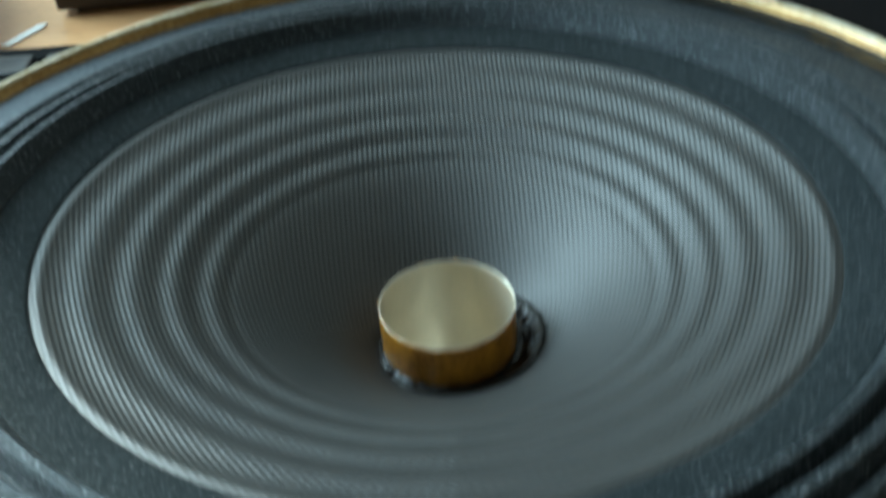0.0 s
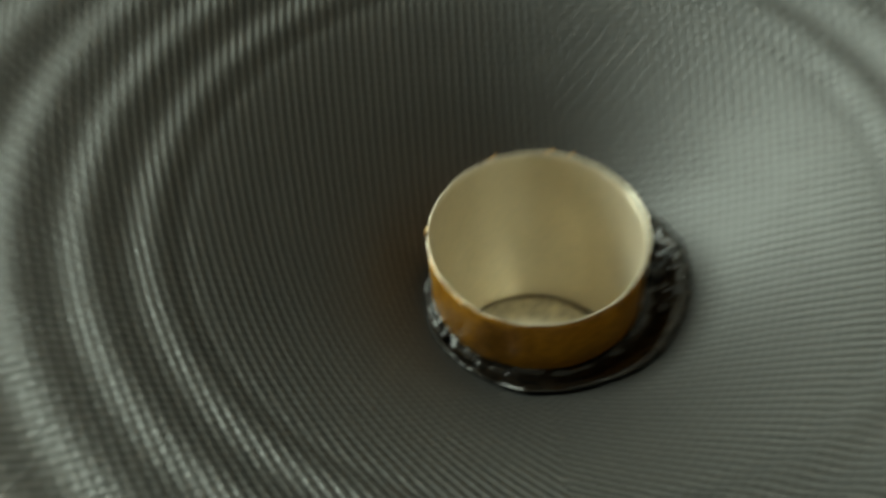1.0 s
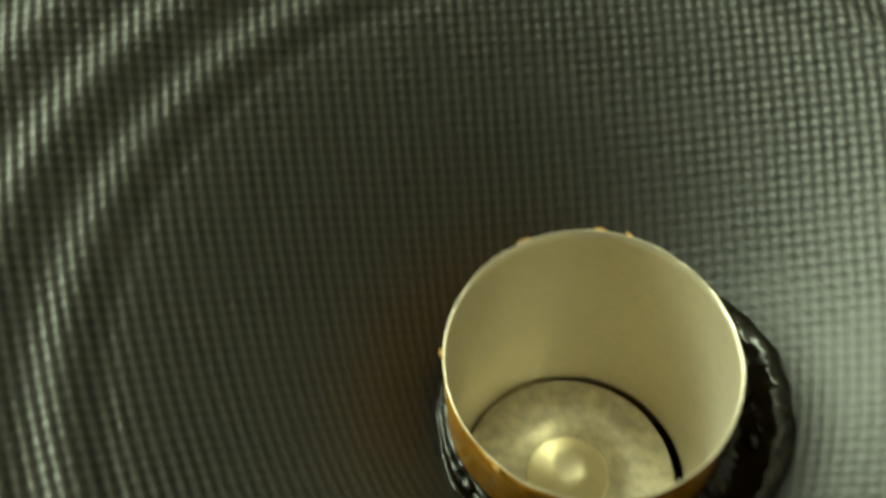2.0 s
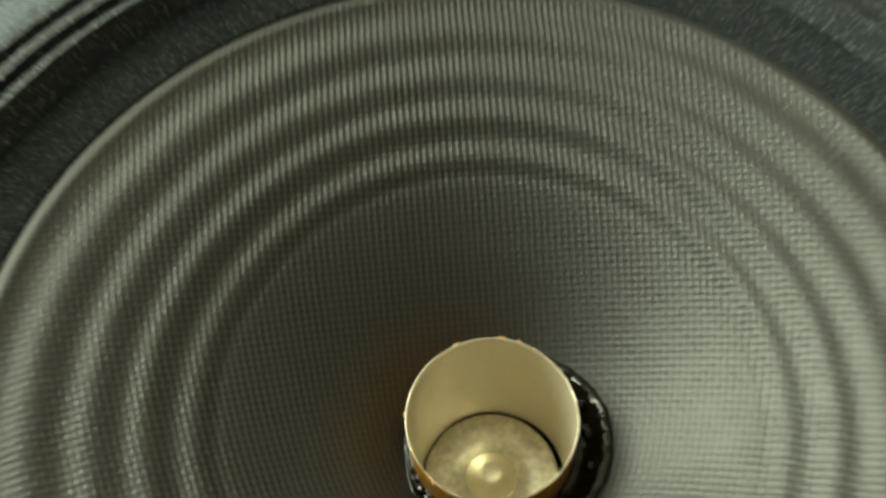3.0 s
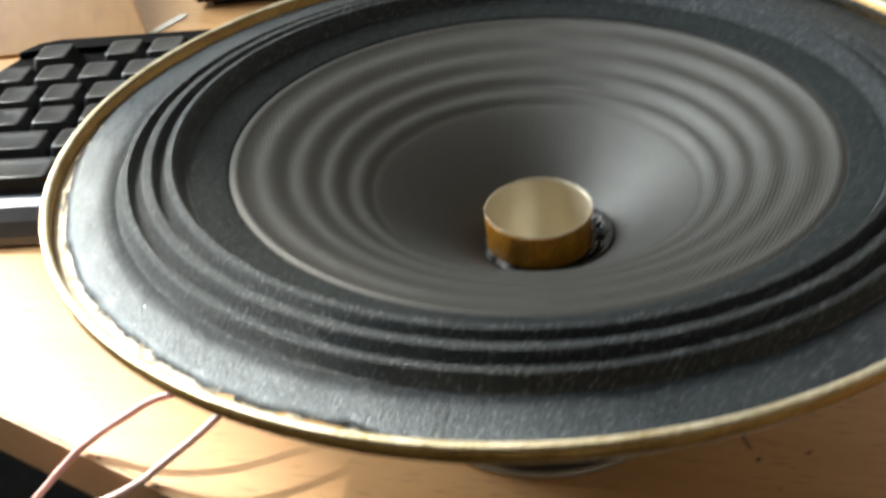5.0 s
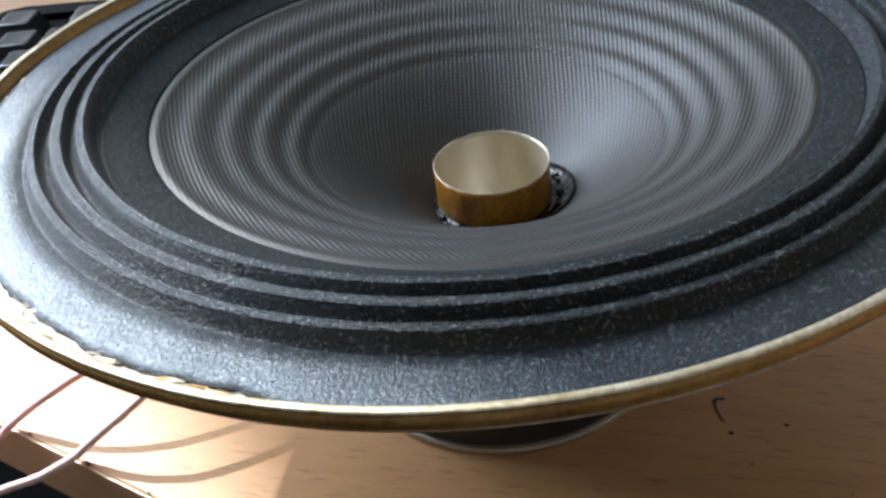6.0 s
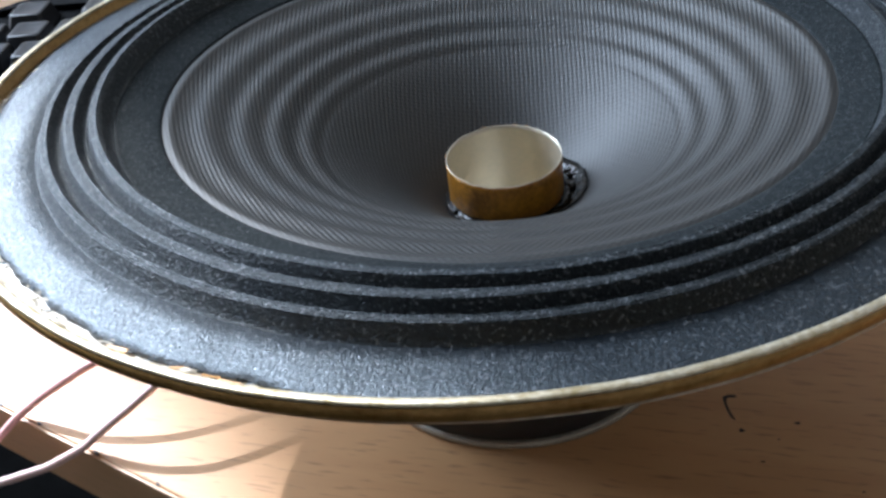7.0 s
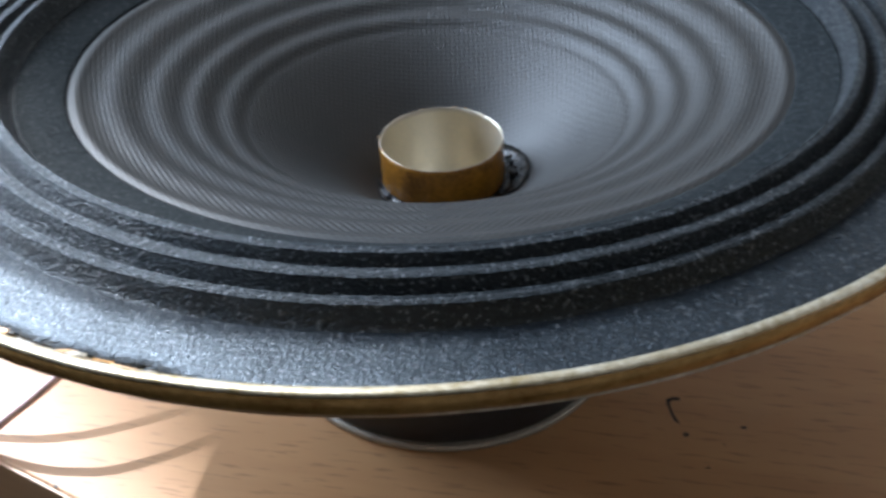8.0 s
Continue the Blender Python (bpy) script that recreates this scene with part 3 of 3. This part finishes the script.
def former_rim(a, i, r, z):
    if z > 50:
        v = Vector((math.cos(a), math.sin(a), 0))
        z += 0.041 * r * math.sin(a) - 0.009 * r * math.cos(a) + 0.16 * noise.noise(v * 6) + 0.08 * noise.noise(v * 17)
        r += 0.12 * noise.noise(v * 3)
    return r, z


bm = lathe([(13.19, 21.2), (13.3, 21.2), (13.3, 52.5), (13.31, 53.55), (13.22, 53.55)], 200, True, former_rim)
bm.transform(COIL)
former = part("voice_coil_former", bm, MAT_FORMER_OUT, speaker, "amber paper voice coil former standing proud of the cone")
bm = lathe([(12.55, 24.6), (12.55, 25.3), (12.95, 25.6), (13.06, 52.5), (13.13, 53.74), (13.3, 53.74), (13.3, 53.58), (13.17, 53.5), (13.17, 24.6)], 200, True, former_rim)
bm.transform(COIL)
part("former_lining", bm, MAT_FORMER_IN, former, "pale metallic inner lining")
for ang, w in ((106.5, 0.9), (75.0, 0.7), (63.0, 0.4), (170.0, 0.5), (222.0, 0.5)):
    bm = bmesh.new()
    bmesh.ops.create_icosphere(bm, subdivisions=2, radius=1.0)
    for v in bm.verts:
        v.co *= 1 + 0.35 * noise.noise(v.co * 1.7 + Vector((ang, 0, 0)))
    a = radians(ang)
    bm.transform(COIL @ Matrix.Translation((13.45 * math.cos(a), 13.45 * math.sin(a), 53.45 + 0.54 * math.sin(a))) @ Matrix.Rotation(a, 4, "Z") @ Matrix.Diagonal((0.22, w, 0.4, 1)))
    part("paper_scrap", bm, MAT_SCRAP, former, "torn amber paper scrap at the rim")


def glue_edge(a, i, r, z):
    v = Vector((math.cos(a), math.sin(a), 0))
    if i in (3, 4, 5, 6):
        k = (i - 2) / 3 if i < 6 else 1
        dr = 0.3 + 2.5 * math.cos(a + 0.55) + 0.6 * noise.noise(v * 2.2) + 0.3 * noise.noise(v * 7)
        r += dr * k
        z += 0.92 * dr * k
    return r, z + 0.10 * noise.noise(v * 9 + Vector((0, 0, i * 0.7))) - 0.026 * r * math.cos(a)


bm = lathe([(13.25, 42.1), (13.25, 44.4), (13.7, 43.7), (14.6, 43.75), (15.4, 44.4), (16.2, 45.15), (16.2, 44.5), (14.6, 42.5)], 220, True, glue_edge)
bm.transform(COIL)
glue = part("glue_ring", bm, MAT_GLUE, speaker, "glossy black-brown glue bead round the coil")
for ang, rr, zz, s in ((-3, 15.3, 44.8, 1.2), (14, 15.6, 45.0, 0.9), (-24, 16.0, 45.0, 0.8), (208, 13.9, 43.9, 0.8), (234, 13.9, 43.7, 1.0), (249, 14.0, 43.6, 0.7)):
    bm = bmesh.new()
    bmesh.ops.create_icosphere(bm, subdivisions=3, radius=1.0)
    for v in bm.verts:
        v.co *= 1 + 0.3 * noise.noise(v.co * 2.1 + Vector((ang, 3, 0)))
    a = radians(ang)
    bm.transform(COIL @ Matrix.Translation((rr * math.cos(a), rr * math.sin(a), zz - 0.026 * rr * math.cos(a))) @ Matrix.Rotation(a, 4, "Z") @ Matrix.Diagonal((0.8 * s, 1.1 * s, 0.55 * s, 1)))
    part("glue_blob", bm, MAT_GLUE, glue)

# ---- wires ----
for mat, pts, lab in ((MAT_WIRE_RED, [(-64, 18, 50), (-68, 12, 38), (-73, 3, 28), (-76.8, -3.2, 23), (-81.1, -8.1, 19.5), (-86.1, -11.9, 17.3), (-93, -14.2, 16.2), (-100.8, -15.3, 15), (-107.9, -16.7, 11.8), (-111.8, -16.8, 9.5), (-115.9, -16.5, 6.8), (-120, -16.4, 3.8), (-123.8, -16.8, 1.2), (-127.6, -19.0, -1.5), (-131.6, -21.6, -4.5), (-140, -26, -13), (-150, -31, -34)], "red insulated wire hanging over the table edge, sun glare in its colour"),
                      (MAT_WIRE_PINK, [(-54, 12, 50), (-58, 6, 40), (-63, -2, 31), (-66.9, -8.8, 26), (-70, -13.5, 23), (-75.6, -20, 19.5), (-82.7, -25.8, 15.7), (-88.8, -28.5, 12), (-92, -29.3, 10), (-95.5, -29.7, 7.5), (-99.3, -29.7, 4.5), (-103.1, -29.9, 1.5), (-108.0, -31.2, -0.4), (-113.4, -32.0, -2.5), (-121, -33.0, -4), (-130, -33.4, -7), (-150, -37, -16)], "pink insulated wire hanging over the table edge, sun glare in its colour")):
    tagged(part("speaker_wire", tube(pts, 1.05), mat), lab, "wire", "wires of the loudspeaker")

# ---- keyboard ----
KEYB = pose(-0.182, 0.0908, 0, 0, 0, -4.4)
keyboard = tagged(new("keyboard"), "black computer keyboard with a glossy silver front strip", "keyboard")


def kpart(name, bm, mat, label="", smooth=False):
    ob = part(name, bm, mat, keyboard, label, smooth)
    ob.matrix_basis = KEYB
    return ob


OUT = [(-64, 0), (260, 0), (260, 144), (-24, 144), (-32, 141), (-39, 132), (-48, 112), (-60, 70), (-66, 20)]
bm = prism([(x, y + 10 if y < 30 else y) for x, y in OUT], 1.5, 11.0)
for v in bm.verts:
    if v.co.z > 5:
        v.co.z += 0.042 * v.co.y
kpart("case", bm, MAT_CASE)
ridge = prism([(260, 135), (260, 146), (-24, 146), (-33, 142.5), (-40, 133), (-38, 131), (-30, 135)], 12, 19.5, 1.2)
kpart("back_ridge", ridge, MAT_CASE)
prof = [(0, 1.0), (0.5, 4.0), (3.0, 9.0), (7.0, 12.6), (11.0, 13.8), (13.6, 13.6), (13.6, 1.0)]
bm = bmesh.new()
ends = [[bm.verts.new((x, y, z)) for y, z in prof] for x in (-64, 260)]
for i in range(len(prof)):
    j = (i + 1) % len(prof)
    bm.faces.new((ends[0][i], ends[0][j], ends[1][j], ends[1][i]))
bm.faces.new(ends[0][::-1])
bm.faces.new(ends[1])
kpart("front_strip", bm, MAT_SILVER, "glossy silver-black front strip")


def key_mesh(w, d=17.9, h=7.6):
    bm = bmesh.new()
    levels = ((0.0, 0.0), (0.5, 0.2), (h - 0.9, 1.9), (h - 0.3, 2.2), (h - 0.1, 2.9), (h - 0.35, 4.2), (h - 0.55, 5.6), (h - 0.65, 7.2))
    rings = []
    for z, inset in levels:
        a, b = w / 2 - inset, d / 2 - inset
        c = 1.2
        rings.append([bm.verts.new((x, y, z)) for x, y in ((-a + c, -b), (a - c, -b), (a, -b + c), (a, b - c), (a - c, b), (-a + c, b), (-a, b - c), (-a, -b + c))])
    for p, q in zip(rings, rings[1:]):
        for i in range(8):
            j = (i + 1) % 8
            bm.faces.new((p[i], p[j], q[j], q[i]))
    bm.faces.new(rings[-1])
    return bm


KEY_DATA = {}
for row, (y, x0, first) in enumerate(((24.0, -38.0, 28.0), (44.5, -18.0, 26.5), (63.8, -24.5, 18.0), (82.8, -28.0, 18.0), (101.5, -37.5, 18.0), (122.0, -26.0, 18.0))):
    x = x0
    k = 0
    while x < 110:
        w = first if k == 0 or (row == 0 and k < 3) else 18.0
        if w not in KEY_DATA:
            src = kpart("key", key_mesh(w), MAT_KEYS, smooth=False)
            KEY_DATA[w] = src.data
            for p in src.data.polygons:
                p.use_smooth = p.normal.z > 0.75
        else:
            src = new("key", KEY_DATA[w])
            src.parent = keyboard
        src.matrix_basis = KEYB @ pose((x + w / 2) / 1000, y / 1000, 0.0108 + 0.000042 * y, 2.4)
        x += w + (1.05 if row < 5 or k else 14.0)
        k += 1

# ---- ink spots on the table ----
def ink(pts):
    tagged(part("ink_spot", prism(pts, 0.0, 0.06), MAT_SPOT, smooth=False), "small black ink spot on the tabletop", "stain", "ink spots on the tabletop")


for x, y, r, s in ((63.4, -39.0, 0.75, 0.6), (50.8, -39.9, 0.7, 0.8), (53.0, -49.6, 0.55, 0.45), (58.0, -43.5, 0.3, 0.5), (71.0, -60.0, 0.35, 0.7)):
    pts = []
    for k in range(12):
        a = 2 * math.pi * k / 12
        q = r * random.uniform(0.7, 1.2)
        pts.append((x + q * math.cos(a), y + q * s * math.sin(a)))
    ink(pts)
# a hooked pen stroke, thick at its start and thinning out
HOOK = ((52.0, -28.9), (50.5, -28.7), (49.4, -29.1), (49.1, -31.0), (49.3, -33.4), (49.6, -35.3), (50.1, -36.4))
sides = ([], [])
for k, (x, y) in enumerate(HOOK):
    p, q = Vector(HOOK[max(k - 1, 0)]), Vector(HOOK[min(k + 1, len(HOOK) - 1)])
    across = (q - p).normalized().orthogonal() * (0.42, 0.5, 0.55, 0.3, 0.32, 0.34, 0.2)[k]
    sides[0].append((x + across.x, y + across.y))
    sides[1].append((x - across.x, y - across.y))
tagged(part("ink_stroke", prism(sides[0] + sides[1][::-1], 0.0, 0.06), MAT_SPOT, smooth=False), "hooked black pen stroke on the tabletop", "stain", "ink spots on the tabletop")
